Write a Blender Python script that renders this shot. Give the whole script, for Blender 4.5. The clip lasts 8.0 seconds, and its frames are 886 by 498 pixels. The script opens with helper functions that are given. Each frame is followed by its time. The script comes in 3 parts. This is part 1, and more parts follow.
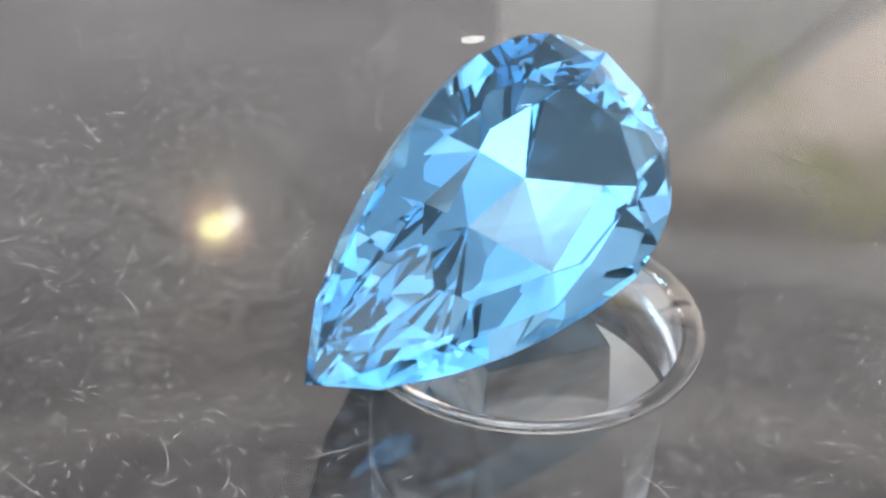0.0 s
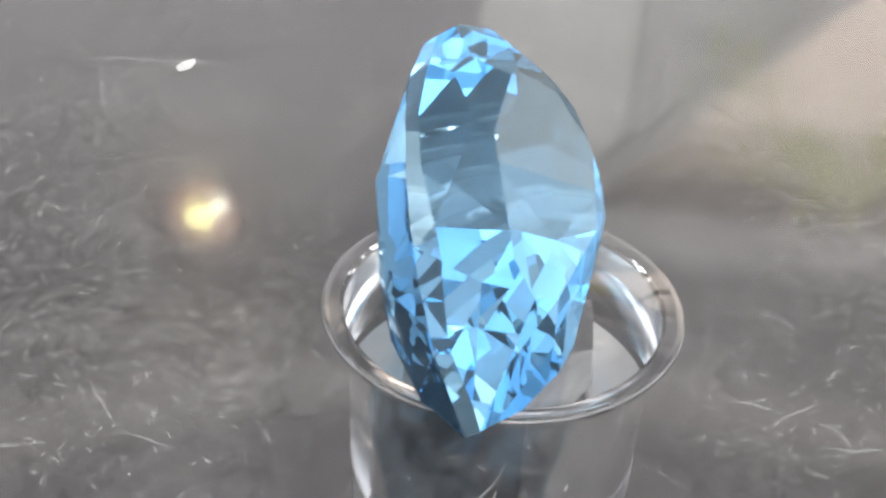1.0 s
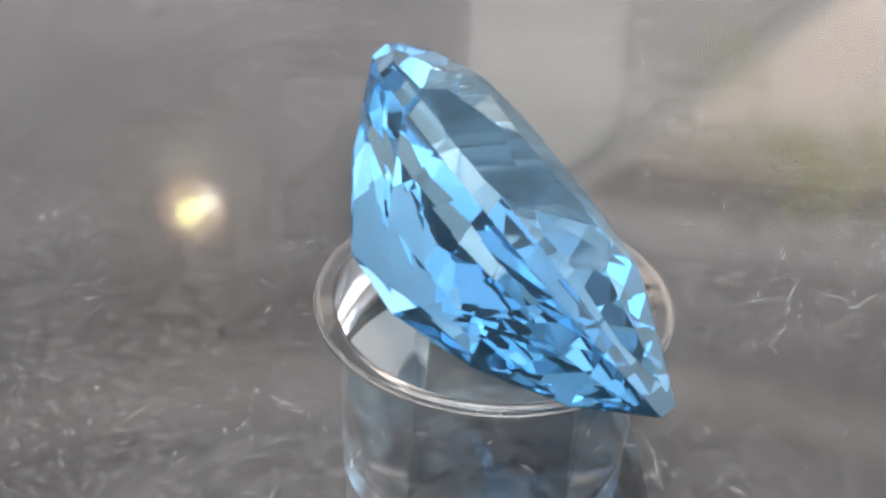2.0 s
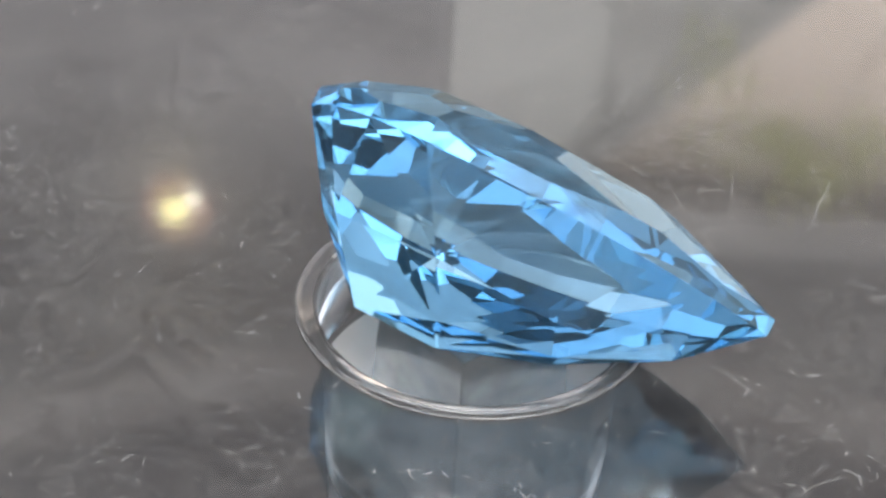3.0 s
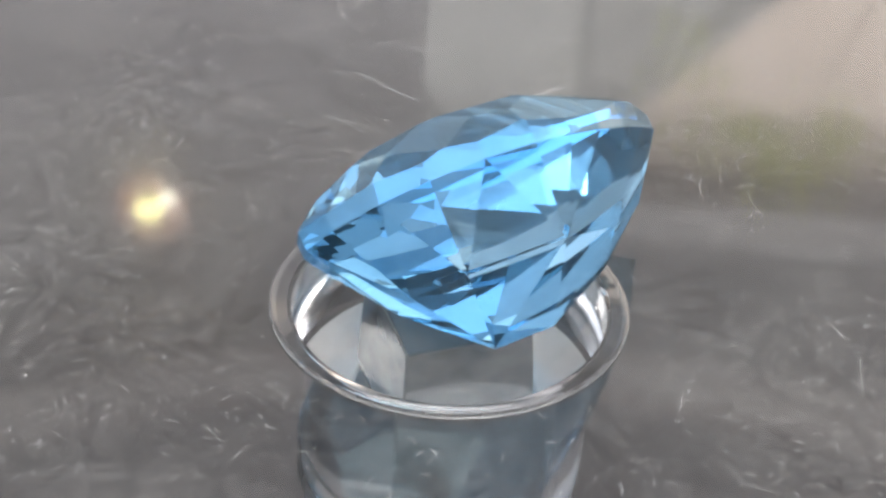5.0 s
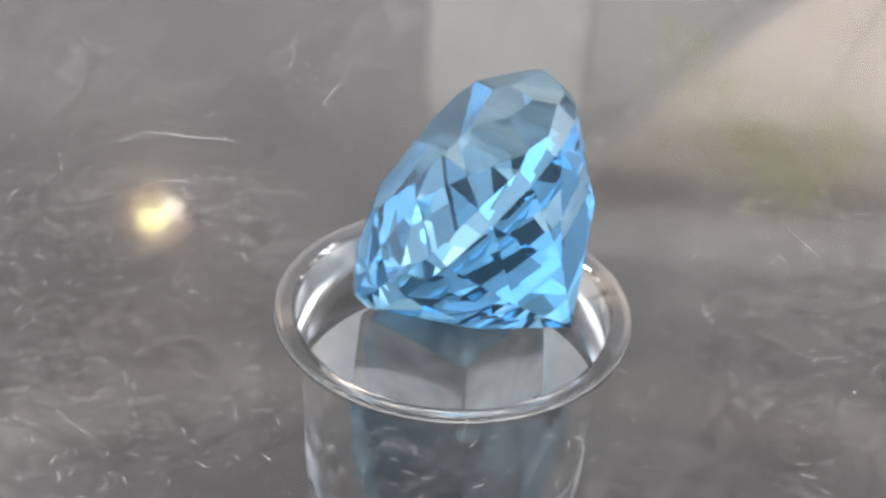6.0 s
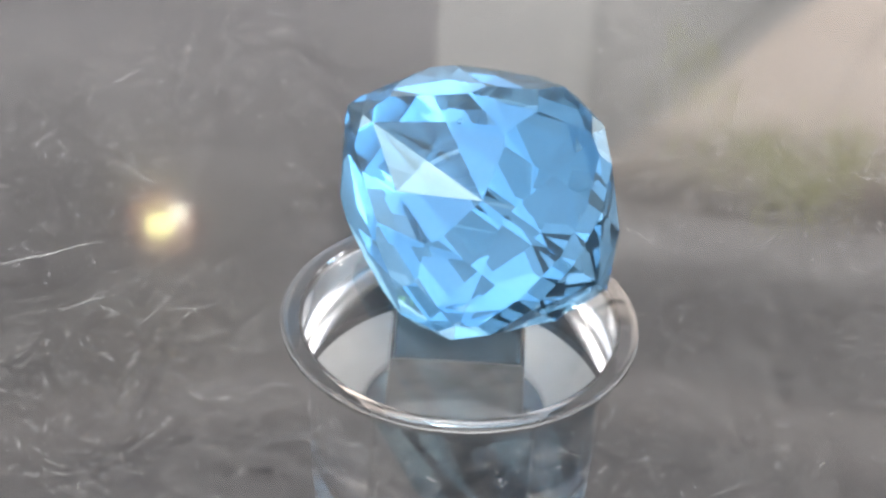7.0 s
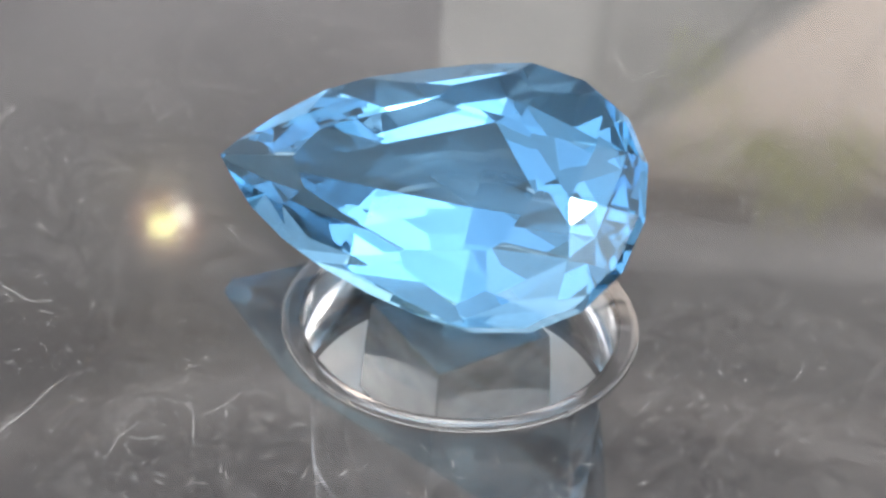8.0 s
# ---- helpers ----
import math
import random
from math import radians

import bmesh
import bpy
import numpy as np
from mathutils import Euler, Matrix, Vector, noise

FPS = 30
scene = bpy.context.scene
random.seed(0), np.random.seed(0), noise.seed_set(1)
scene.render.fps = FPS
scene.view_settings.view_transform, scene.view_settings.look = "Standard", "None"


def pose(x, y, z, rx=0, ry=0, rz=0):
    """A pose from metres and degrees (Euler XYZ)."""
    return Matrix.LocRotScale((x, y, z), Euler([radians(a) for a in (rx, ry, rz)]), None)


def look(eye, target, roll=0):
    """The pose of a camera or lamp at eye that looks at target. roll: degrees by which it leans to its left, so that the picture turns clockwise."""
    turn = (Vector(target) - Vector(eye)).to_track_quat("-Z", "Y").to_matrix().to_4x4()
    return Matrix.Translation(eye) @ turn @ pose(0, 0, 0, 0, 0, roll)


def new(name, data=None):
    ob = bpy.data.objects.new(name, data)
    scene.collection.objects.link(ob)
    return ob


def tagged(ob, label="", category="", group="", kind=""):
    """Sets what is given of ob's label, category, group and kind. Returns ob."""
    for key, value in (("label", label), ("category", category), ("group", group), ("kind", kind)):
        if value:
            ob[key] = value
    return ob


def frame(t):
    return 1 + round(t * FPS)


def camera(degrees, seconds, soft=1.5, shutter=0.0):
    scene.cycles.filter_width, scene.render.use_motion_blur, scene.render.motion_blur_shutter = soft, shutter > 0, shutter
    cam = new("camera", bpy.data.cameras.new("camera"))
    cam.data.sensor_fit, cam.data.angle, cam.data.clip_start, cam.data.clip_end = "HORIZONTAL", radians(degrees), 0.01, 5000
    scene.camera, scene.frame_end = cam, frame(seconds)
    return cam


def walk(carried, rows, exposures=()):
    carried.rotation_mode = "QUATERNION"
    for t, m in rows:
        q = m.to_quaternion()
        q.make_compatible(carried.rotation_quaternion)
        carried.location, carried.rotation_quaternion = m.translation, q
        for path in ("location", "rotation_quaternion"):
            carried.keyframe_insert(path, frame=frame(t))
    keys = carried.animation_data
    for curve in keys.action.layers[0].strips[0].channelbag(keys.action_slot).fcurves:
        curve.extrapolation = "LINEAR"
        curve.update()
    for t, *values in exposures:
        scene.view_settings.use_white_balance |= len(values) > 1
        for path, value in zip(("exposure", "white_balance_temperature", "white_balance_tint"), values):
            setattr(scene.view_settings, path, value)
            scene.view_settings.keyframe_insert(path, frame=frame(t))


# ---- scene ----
R = 0.008          # radius of the clear hub's rim
Z0 = 0.84          # height of the turntable's plate above the ground

# ---- camera ----
# seconds; yaw and tilt; the eye's side step and distance in hub radii and its elevation in radians; the turntable's turn
PATH = [
    (0.0, -3.124, 33.933, -0.032, 9.718, 0.6284, 15.88),
    (0.5, -2.997, 34.087, -0.016, 9.701, 0.6291, 33.03),
    (1.0, -2.564, 34.348, 0.002, 9.713, 0.6303, 49.86),
    (1.5, -2.424, 34.431, -0.006, 9.750, 0.6295, 67.17),
    (2.0, -2.163, 34.482, -0.000, 9.781, 0.6302, 84.84),
    (2.5, -1.826, 34.513, 0.014, 9.802, 0.6320, 102.67),
    (3.0, -1.550, 34.566, 0.020, 9.791, 0.6338, 119.99),
    (3.5, -1.382, 34.653, 0.012, 9.741, 0.6352, 136.59),
    (4.0, -1.066, 34.701, 0.018, 9.769, 0.6348, 154.08),
    (4.5, -0.785, 34.697, 0.023, 9.774, 0.6350, 171.99),
    (5.0, -0.576, 34.637, 0.027, 9.768, 0.6354, 190.08),
    (5.5, -0.549, 34.512, 0.029, 9.791, 0.6348, 207.63),
    (6.0, -0.743, 34.317, 0.030, 9.856, 0.6328, 224.42),
    (6.5, -0.864, 34.124, 0.030, 9.868, 0.6326, 241.96),
    (7.0, -1.019, 34.125, 0.026, 9.845, 0.6347, 259.64),
    (7.5, -1.218, 34.105, 0.030, 9.888, 0.6335, 276.44),
    (8.0, -1.152, 34.081, 0.042, 9.858, 0.6336, 293.99),
    ]
TURN = [(row[0], row[6]) for row in PATH]


def eye_at(side, far, rise):
    return Vector((side * R, -far * R * math.cos(rise), Z0 + far * R * math.sin(rise)))


def aim(yaw, tilt, side, far, rise):
    y, t = radians(yaw), radians(tilt)
    eye = eye_at(side, far, rise)
    return look(eye, eye + Vector((math.sin(y) * math.cos(t), math.cos(y) * math.cos(t), -math.sin(t))), 3.27)


EYE = eye_at(0.02, 9.79, 0.6335)
cam = camera(28.317, 8.0, soft=2.7)
walk(cam, [(row[0], aim(*row[1:6])) for row in PATH], exposures=[(0.0, 2.13), (1.0, 2.32), (1.7, 2.30), (2.8, 2.06), (3.5, 1.94), (4.2, 2.02), (5.3, 2.20), (7.0, 2.29), (8.0, 2.15)])

# ---- light ----
world = bpy.data.worlds.new("sky")
scene.world = world
world.use_nodes = True
wn = world.node_tree.nodes
sky = wn.new("ShaderNodeTexSky")
sky.sky_type = "NISHITA"
sky.sun_disc = False
sky.sun_elevation, sky.sun_rotation = radians(44), radians(165)
sky.air_density, sky.dust_density, sky.ozone_density = 1.0, 1.0, 1.0
wn["Background"].inputs[1].default_value = 0.125
cloud = wn.new("ShaderNodeHueSaturation")   # a thin cloud cover takes most of the blue away
cloud.inputs["Saturation"].default_value = 0.30
world.node_tree.links.new(sky.outputs[0], cloud.inputs["Color"])
world.node_tree.links.new(cloud.outputs[0], wn["Background"].inputs[0])

sun = new("sun", bpy.data.lights.new("sun", "SUN"))
sun.data.energy, sun.data.angle, sun.data.color = 1.1, radians(7), (1.0, 0.94, 0.86)
sun_way = Vector((math.sin(radians(165)) * math.cos(radians(44)), math.cos(radians(165)) * math.cos(radians(44)), math.sin(radians(44))))
sun.matrix_world = look(sun_way * 10, (0, 0, 0))


# ---- materials ----
def material(name):
    m = bpy.data.materials.new(name)
    m.use_nodes = True
    return m, m.node_tree.nodes, m.node_tree.links, m.node_tree.nodes["Principled BSDF"]


def surface(name, low, high, rough=0.7, scale=5.0, fine=60.0, bump=0.2, metal=0.0, spec=0.5, depth=0.002):
    """A grainy surface: two scales of noise between two colours, with fine relief."""
    m, n, l, b = material(name)
    co = n.new("ShaderNodeTexCoord")
    big, small = n.new("ShaderNodeTexNoise"), n.new("ShaderNodeTexNoise")
    big.inputs["Scale"].default_value, small.inputs["Scale"].default_value = scale, fine
    big.inputs["Detail"].default_value = small.inputs["Detail"].default_value = 6
    mixed = n.new("ShaderNodeMath")
    mixed.operation = "MULTIPLY_ADD"
    mixed.inputs[1].default_value = 0.45
    half = n.new("ShaderNodeMath")
    half.operation = "MULTIPLY"
    half.inputs[1].default_value = 0.55
    ramp = n.new("ShaderNodeValToRGB")
    ramp.color_ramp.elements[0].position, ramp.color_ramp.elements[1].position = 0.3, 0.7
    ramp.color_ramp.elements[0].color, ramp.color_ramp.elements[1].color = (*low, 1), (*high, 1)
    for t in (big, small):
        l.new(co.outputs["Object"], t.inputs["Vector"])
    l.new(big.outputs["Fac"], half.inputs[0])
    l.new(small.outputs["Fac"], mixed.inputs[0])
    l.new(half.outputs[0], mixed.inputs[2])
    l.new(mixed.outputs[0], ramp.inputs[0])
    l.new(ramp.outputs[0], b.inputs["Base Color"])
    relief = n.new("ShaderNodeBump")
    relief.inputs["Strength"].default_value, relief.inputs["Distance"].default_value = bump, depth
    l.new(small.outputs["Fac"], relief.inputs["Height"])
    l.new(relief.outputs[0], b.inputs["Normal"])
    b.inputs["Roughness"].default_value, b.inputs["Metallic"].default_value = rough, metal
    b.inputs["Specular IOR Level"].default_value = spec
    return m


def glassy(name, colour, ior, rough=0.0, haze=0.0, haze_colour=(0.8, 0.8, 0.8), wavy=0.0):
    """Clear solid; haze is the share of diffuse colour mixed over it."""
    m, n, l, b = material(name)
    g = n.new("ShaderNodeBsdfGlass")
    g.inputs["Color"].default_value, g.inputs["IOR"].default_value, g.inputs["Roughness"].default_value = (*colour, 1), ior, rough
    out = n["Material Output"]
    if wavy:   # drawn-out ripples from the mould, running up the wall
        wco, stretch, ripple, lift = n.new("ShaderNodeTexCoord"), n.new("ShaderNodeMapping"), n.new("ShaderNodeTexNoise"), n.new("ShaderNodeBump")
        stretch.inputs["Scale"].default_value = (1, 1, 0.12)
        ripple.inputs["Scale"].default_value, ripple.inputs["Detail"].default_value = 190, 2
        lift.inputs["Strength"].default_value, lift.inputs["Distance"].default_value = wavy, 0.0006
        l.new(wco.outputs["Object"], stretch.inputs[0])
        l.new(stretch.outputs[0], ripple.inputs["Vector"])
        l.new(ripple.outputs["Fac"], lift.inputs["Height"])
        l.new(lift.outputs[0], g.inputs["Normal"])
    if not haze:
        l.new(g.outputs[0], out.inputs[0])
        return m
    b.inputs["Base Color"].default_value, b.inputs["Roughness"].default_value = (*haze_colour, 1), 0.5
    mix, tex = n.new("ShaderNodeMixShader"), n.new("ShaderNodeTexNoise")
    tex.inputs["Scale"].default_value, tex.inputs["Detail"].default_value = 450, 5
    share = n.new("ShaderNodeMath")
    share.operation = "MULTIPLY"
    share.inputs[1].default_value = 2 * haze
    co = n.new("ShaderNodeTexCoord")
    l.new(co.outputs["Object"], tex.inputs["Vector"])
    l.new(tex.outputs["Fac"], share.inputs[0])
    l.new(share.outputs[0], mix.inputs[0])
    l.new(g.outputs[0], mix.inputs[1])
    l.new(b.outputs[0], mix.inputs[2])
    l.new(mix.outputs[0], out.inputs[0])
    return m


def smoked_plate():
    """Scuffed smoked acrylic: a thin film of dust, a sharp and a broad gloss, and some light passing through."""
    m, n, l, b = material("smoked acrylic")
    co = n.new("ShaderNodeTexCoord")
    dust, grain, haze = n.new("ShaderNodeTexNoise"), n.new("ShaderNodeTexNoise"), n.new("ShaderNodeTexNoise")
    dust.inputs["Scale"].default_value, dust.inputs["Detail"].default_value = 1000, 9
    dust.inputs["Distortion"].default_value, dust.inputs["Roughness"].default_value = 1.2, 0.62
    haze.inputs["Scale"].default_value, haze.inputs["Detail"].default_value = 70, 4
    grain.inputs["Scale"].default_value, grain.inputs["Detail"].default_value = 1400, 4
    blend = n.new("ShaderNodeMath")
    blend.operation = "MULTIPLY"
    ramp = n.new("ShaderNodeValToRGB")
    ramp.color_ramp.elements[0].position, ramp.color_ramp.elements[1].position = 0.17, 0.45
    ramp.color_ramp.elements[0].color, ramp.color_ramp.elements[1].color = (0.027, 0.027, 0.029, 1), (0.19, 0.187, 0.182, 1)
    relief = n.new("ShaderNodeBump")
    relief.inputs["Strength"].default_value, relief.inputs["Distance"].default_value = 0.05, 0.00002
    for t in (dust, grain, haze):
        l.new(co.outputs["Object"], t.inputs["Vector"])
    l.new(dust.outputs["Fac"], blend.inputs[0])
    l.new(haze.outputs["Fac"], blend.inputs[1])
    l.new(blend.outputs[0], ramp.inputs[0])
    l.new(grain.outputs["Fac"], relief.inputs["Height"])
    l.new(ramp.outputs[0], b.inputs["Base Color"])
    l.new(relief.outputs[0], b.inputs["Normal"])
    b.inputs["Roughness"].default_value = 0.36
    b.inputs["Specular IOR Level"].default_value = 0.6
    clear = n.new("ShaderNodeBsdfTransparent")
    clear.inputs[0].default_value = (0.90, 0.90, 0.90, 1)
    mix = n.new("ShaderNodeMixShader")
    mix.inputs[0].default_value = 0.7
    l.new(b.outputs[0], mix.inputs[1])
    l.new(clear.outputs[0], mix.inputs[2])
    gloss, edge, top = n.new("ShaderNodeBsdfGlossy"), n.new("ShaderNodeFresnel"), n.new("ShaderNodeMixShader")
    gloss.inputs["Roughness"].default_value = 0.054
    gloss.inputs["Color"].default_value = (1, 1, 1, 1)
    edge.inputs["IOR"].default_value = 1.62   # cover and backing mirror together
    l.new(relief.outputs[0], gloss.inputs["Normal"])
    l.new(edge.outputs[0], top.inputs[0])
    l.new(mix.outputs[0], top.inputs[1])
    l.new(gloss.outputs[0], top.inputs[2])
    l.new(top.outputs[0], n["Material Output"].inputs[0])
    return m


def clear_back():
    """The polished underside of the smoked plate."""
    m, n, l, b = material("polished underside")
    clear = n.new("ShaderNodeBsdfTransparent")
    clear.inputs[0].default_value = (0.93, 0.94, 0.94, 1)
    l.new(clear.outputs[0], n["Material Output"].inputs[0])
    return m


def faint(name, colour, share):
    """Thin scuffs that only half cover what they lie on."""
    m, n, l, b = material(name)
    clear, mix, tex, co, gain = n.new("ShaderNodeBsdfTransparent"), n.new("ShaderNodeMixShader"), n.new("ShaderNodeTexNoise"), n.new("ShaderNodeTexCoord"), n.new("ShaderNodeMath")
    tex.inputs["Scale"].default_value, tex.inputs["Detail"].default_value = 900, 5
    gain.operation = "MULTIPLY"
    gain.inputs[1].default_value = 2 * share
    b.inputs["Base Color"].default_value, b.inputs["Roughness"].default_value = (*colour, 1), 0.6
    l.new(co.outputs["Object"], tex.inputs["Vector"])
    l.new(tex.outputs["Fac"], gain.inputs[0])
    l.new(gain.outputs[0], mix.inputs[0])
    l.new(clear.outputs[0], mix.inputs[1])
    l.new(b.outputs[0], mix.inputs[2])
    l.new(mix.outputs[0], n["Material Output"].inputs[0])
    return m


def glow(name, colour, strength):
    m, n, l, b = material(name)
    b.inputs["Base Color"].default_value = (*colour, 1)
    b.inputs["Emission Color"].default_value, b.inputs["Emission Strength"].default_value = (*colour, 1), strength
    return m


# diffuse blue mixed into the glass puts light into its dark facets
M_GEM = glassy("blue topaz", (0.565, 0.745, 0.86), 1.56, 0.006, 0.03, (0.10, 0.30, 0.47))
M_HUB = glassy("clear acrylic", (0.985, 0.985, 0.985), 1.49, 0.02, 0.018)
M_FLANGE = glassy("hazy acrylic edge", (0.95, 0.95, 0.95), 1.49, 0.10, 0.06)
# glare dimmed in the colour: greyer than the clear acrylic, ripples as relief
M_HUB_SIDE = glassy("rippled dimmed acrylic", (0.78, 0.78, 0.78), 1.49, 0.14, 0.008, wavy=0.08)
# white diffuse share stands in for light mirrored in the hollow's side panels
M_HOLLOW = glassy("whitened acrylic", (0.985, 0.985, 0.985), 1.49, 0.06, 0.13, (0.92, 0.92, 0.91))
M_SEAT = surface("dark grey plastic", (0.07, 0.075, 0.08), (0.13, 0.135, 0.14), 0.5, 260, 1500, 0.1, depth=0.0001)
M_RING = surface("pale grey plastic", (0.52, 0.52, 0.51), (0.68, 0.68, 0.67), 0.5, 260, 1500, 0.1, depth=0.0001)
M_PLATE = smoked_plate()
M_BACK = clear_back()
M_TRAY = surface("black plastic", (0.012, 0.013, 0.015), (0.03, 0.031, 0.033), 0.5, 60, 900, 0.2, depth=0.0001)
M_CELL = surface("dark grey solar cell", (0.02, 0.022, 0.026), (0.045, 0.048, 0.052), 0.35, 80, 600, 0.1, depth=0.0001)
M_TRIM = surface("white gloss paint", (0.93, 0.86, 0.84), (0.97, 0.91, 0.90), 0.4, 5, 60, 0.1)
M_SPINDLE = surface("dark teal plastic", (0.012, 0.018, 0.022), (0.03, 0.04, 0.046), 0.35, 200, 1500, 0.1, depth=0.00005)
M_SCRATCH = faint("scuffed acrylic", (0.66, 0.66, 0.65), 0.34)
M_DUST = surface("pale dust", (0.24, 0.24, 0.235), (0.42, 0.42, 0.41), 0.8, 300, 3000, 0.2, depth=0.00001)
M_FIBRE = faint("pale lint", (0.72, 0.72, 0.71), 0.19)
M_FLAKE = surface("white flake", (0.42, 0.42, 0.41), (0.6, 0.6, 0.59), 0.7, 300, 3000, 0.2, depth=0.00001)
M_GROUND = surface("pale paving", (0.52, 0.515, 0.51), (0.64, 0.635, 0.625), 0.85, 0.8, 30, 0.4)
M_TABLE = surface("oiled wood", (0.16, 0.10, 0.06), (0.30, 0.20, 0.12), 0.5, 6, 80, 0.2)
M_CEIL = surface("greige ceiling paint", (0.55, 0.53, 0.54), (0.61, 0.59, 0.60), 0.8, 1.0, 40, 0.2)
M_WALL = surface("taupe render", (0.63, 0.605, 0.615), (0.71, 0.685, 0.695), 0.85, 1.2, 50, 0.3)
M_HOUSE = surface("salmon render", (0.84, 0.70, 0.60), (0.92, 0.80, 0.70), 0.85, 0.5, 30, 0.3)
M_PALE = surface("pale grey render", (0.52, 0.51, 0.49), (0.62, 0.61, 0.59), 0.85, 0.5, 30, 0.3)
M_GREYROOF = surface("grey roofing", (0.36, 0.35, 0.34), (0.45, 0.435, 0.42), 0.8, 1.5, 25, 0.4)
M_ROOF = surface("grey-brown roof", (0.33, 0.31, 0.305), (0.40, 0.38, 0.375), 0.8, 1.5, 25, 0.4)
M_BARK = surface("bark", (0.09, 0.065, 0.045), (0.18, 0.13, 0.09), 0.9, 4, 40, 0.6)
# sunlight put into the colours: paler and yellower than real foliage
M_LEAF = surface("sun-brightened leaves", (0.46, 0.50, 0.22), (0.62, 0.64, 0.32), 0.55, 2, 20, 0.1)
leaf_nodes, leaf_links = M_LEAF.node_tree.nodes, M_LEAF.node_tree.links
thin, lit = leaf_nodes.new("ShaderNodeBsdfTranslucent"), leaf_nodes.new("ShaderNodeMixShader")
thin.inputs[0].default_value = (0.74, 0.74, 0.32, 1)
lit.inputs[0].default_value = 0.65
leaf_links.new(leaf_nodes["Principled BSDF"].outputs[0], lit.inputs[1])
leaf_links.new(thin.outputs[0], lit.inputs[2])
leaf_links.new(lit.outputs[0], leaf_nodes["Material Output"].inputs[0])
M_BULB = glow("warm yellow bulb", (1.0, 0.90, 0.42), 3.6)
M_BULB_PALE = glow("pale bulb", (1.0, 0.92, 0.78), 3.6)
# emission paints the pink halo round the bulbs
M_HALO = glow("pink halo glow", (0.95, 0.68, 0.64), 0.15)
M_SOCKET = surface("dark socket", (0.03, 0.03, 0.03), (0.06, 0.06, 0.06), 0.4, 20, 200, 0.1)


# ---- building helpers ----
def part(name, bm, mat, parent=None, label="", smooth=False):
    me = bpy.data.meshes.new(name)
    bm.to_mesh(me)
    bm.free()
    me.materials.append(mat)
    if smooth:
        me.shade_smooth()
    ob = new(name, me)
    if parent:
        ob.parent = parent
    return tagged(ob, label)


def box(bm, x0, x1, y0, y1, z0, z1, bevel=0.0):
    made = bmesh.ops.create_cube(bm, size=1, matrix=Matrix.Translation(((x0 + x1) / 2, (y0 + y1) / 2, (z0 + z1) / 2)) @ Matrix.Diagonal((x1 - x0, y1 - y0, z1 - z0, 1)))
    if bevel:
        edges = list({e for v in made["verts"] for e in v.link_edges})
        bmesh.ops.bevel(bm, geom=edges, offset=bevel, segments=2, affect="EDGES", profile=0.6)
    return bm


def lathe(profile, steps=128):
    """A closed ring of revolution from a closed profile of (radius, height)."""
    bm = bmesh.new()
    rings = []
    for k in range(steps):
        a = 2 * math.pi * k / steps
        rings.append([bm.verts.new((r * math.cos(a), r * math.sin(a), z)) for r, z in profile])
    m = len(profile)
    for k in range(steps):
        a, b = rings[k], rings[(k + 1) % steps]
        for j in range(m):
            bm.faces.new((a[j], b[j], b[(j + 1) % m], a[(j + 1) % m]))
    bmesh.ops.recalc_face_normals(bm, faces=bm.faces)
    return bm


def disc(radius, z0, z1, bevel, steps=128):
    bm = bmesh.new()
    bmesh.ops.create_cone(bm, cap_ends=True, segments=steps, radius1=radius, radius2=radius, depth=z1 - z0, matrix=Matrix.Translation((0, 0, (z0 + z1) / 2)))
    rim = [e for e in bm.edges if abs(e.verts[0].co.z - e.verts[1].co.z) < 1e-9]
    bmesh.ops.bevel(bm, geom=rim, offset=bevel, segments=3, affect="EDGES", profile=0.5)
    return bm


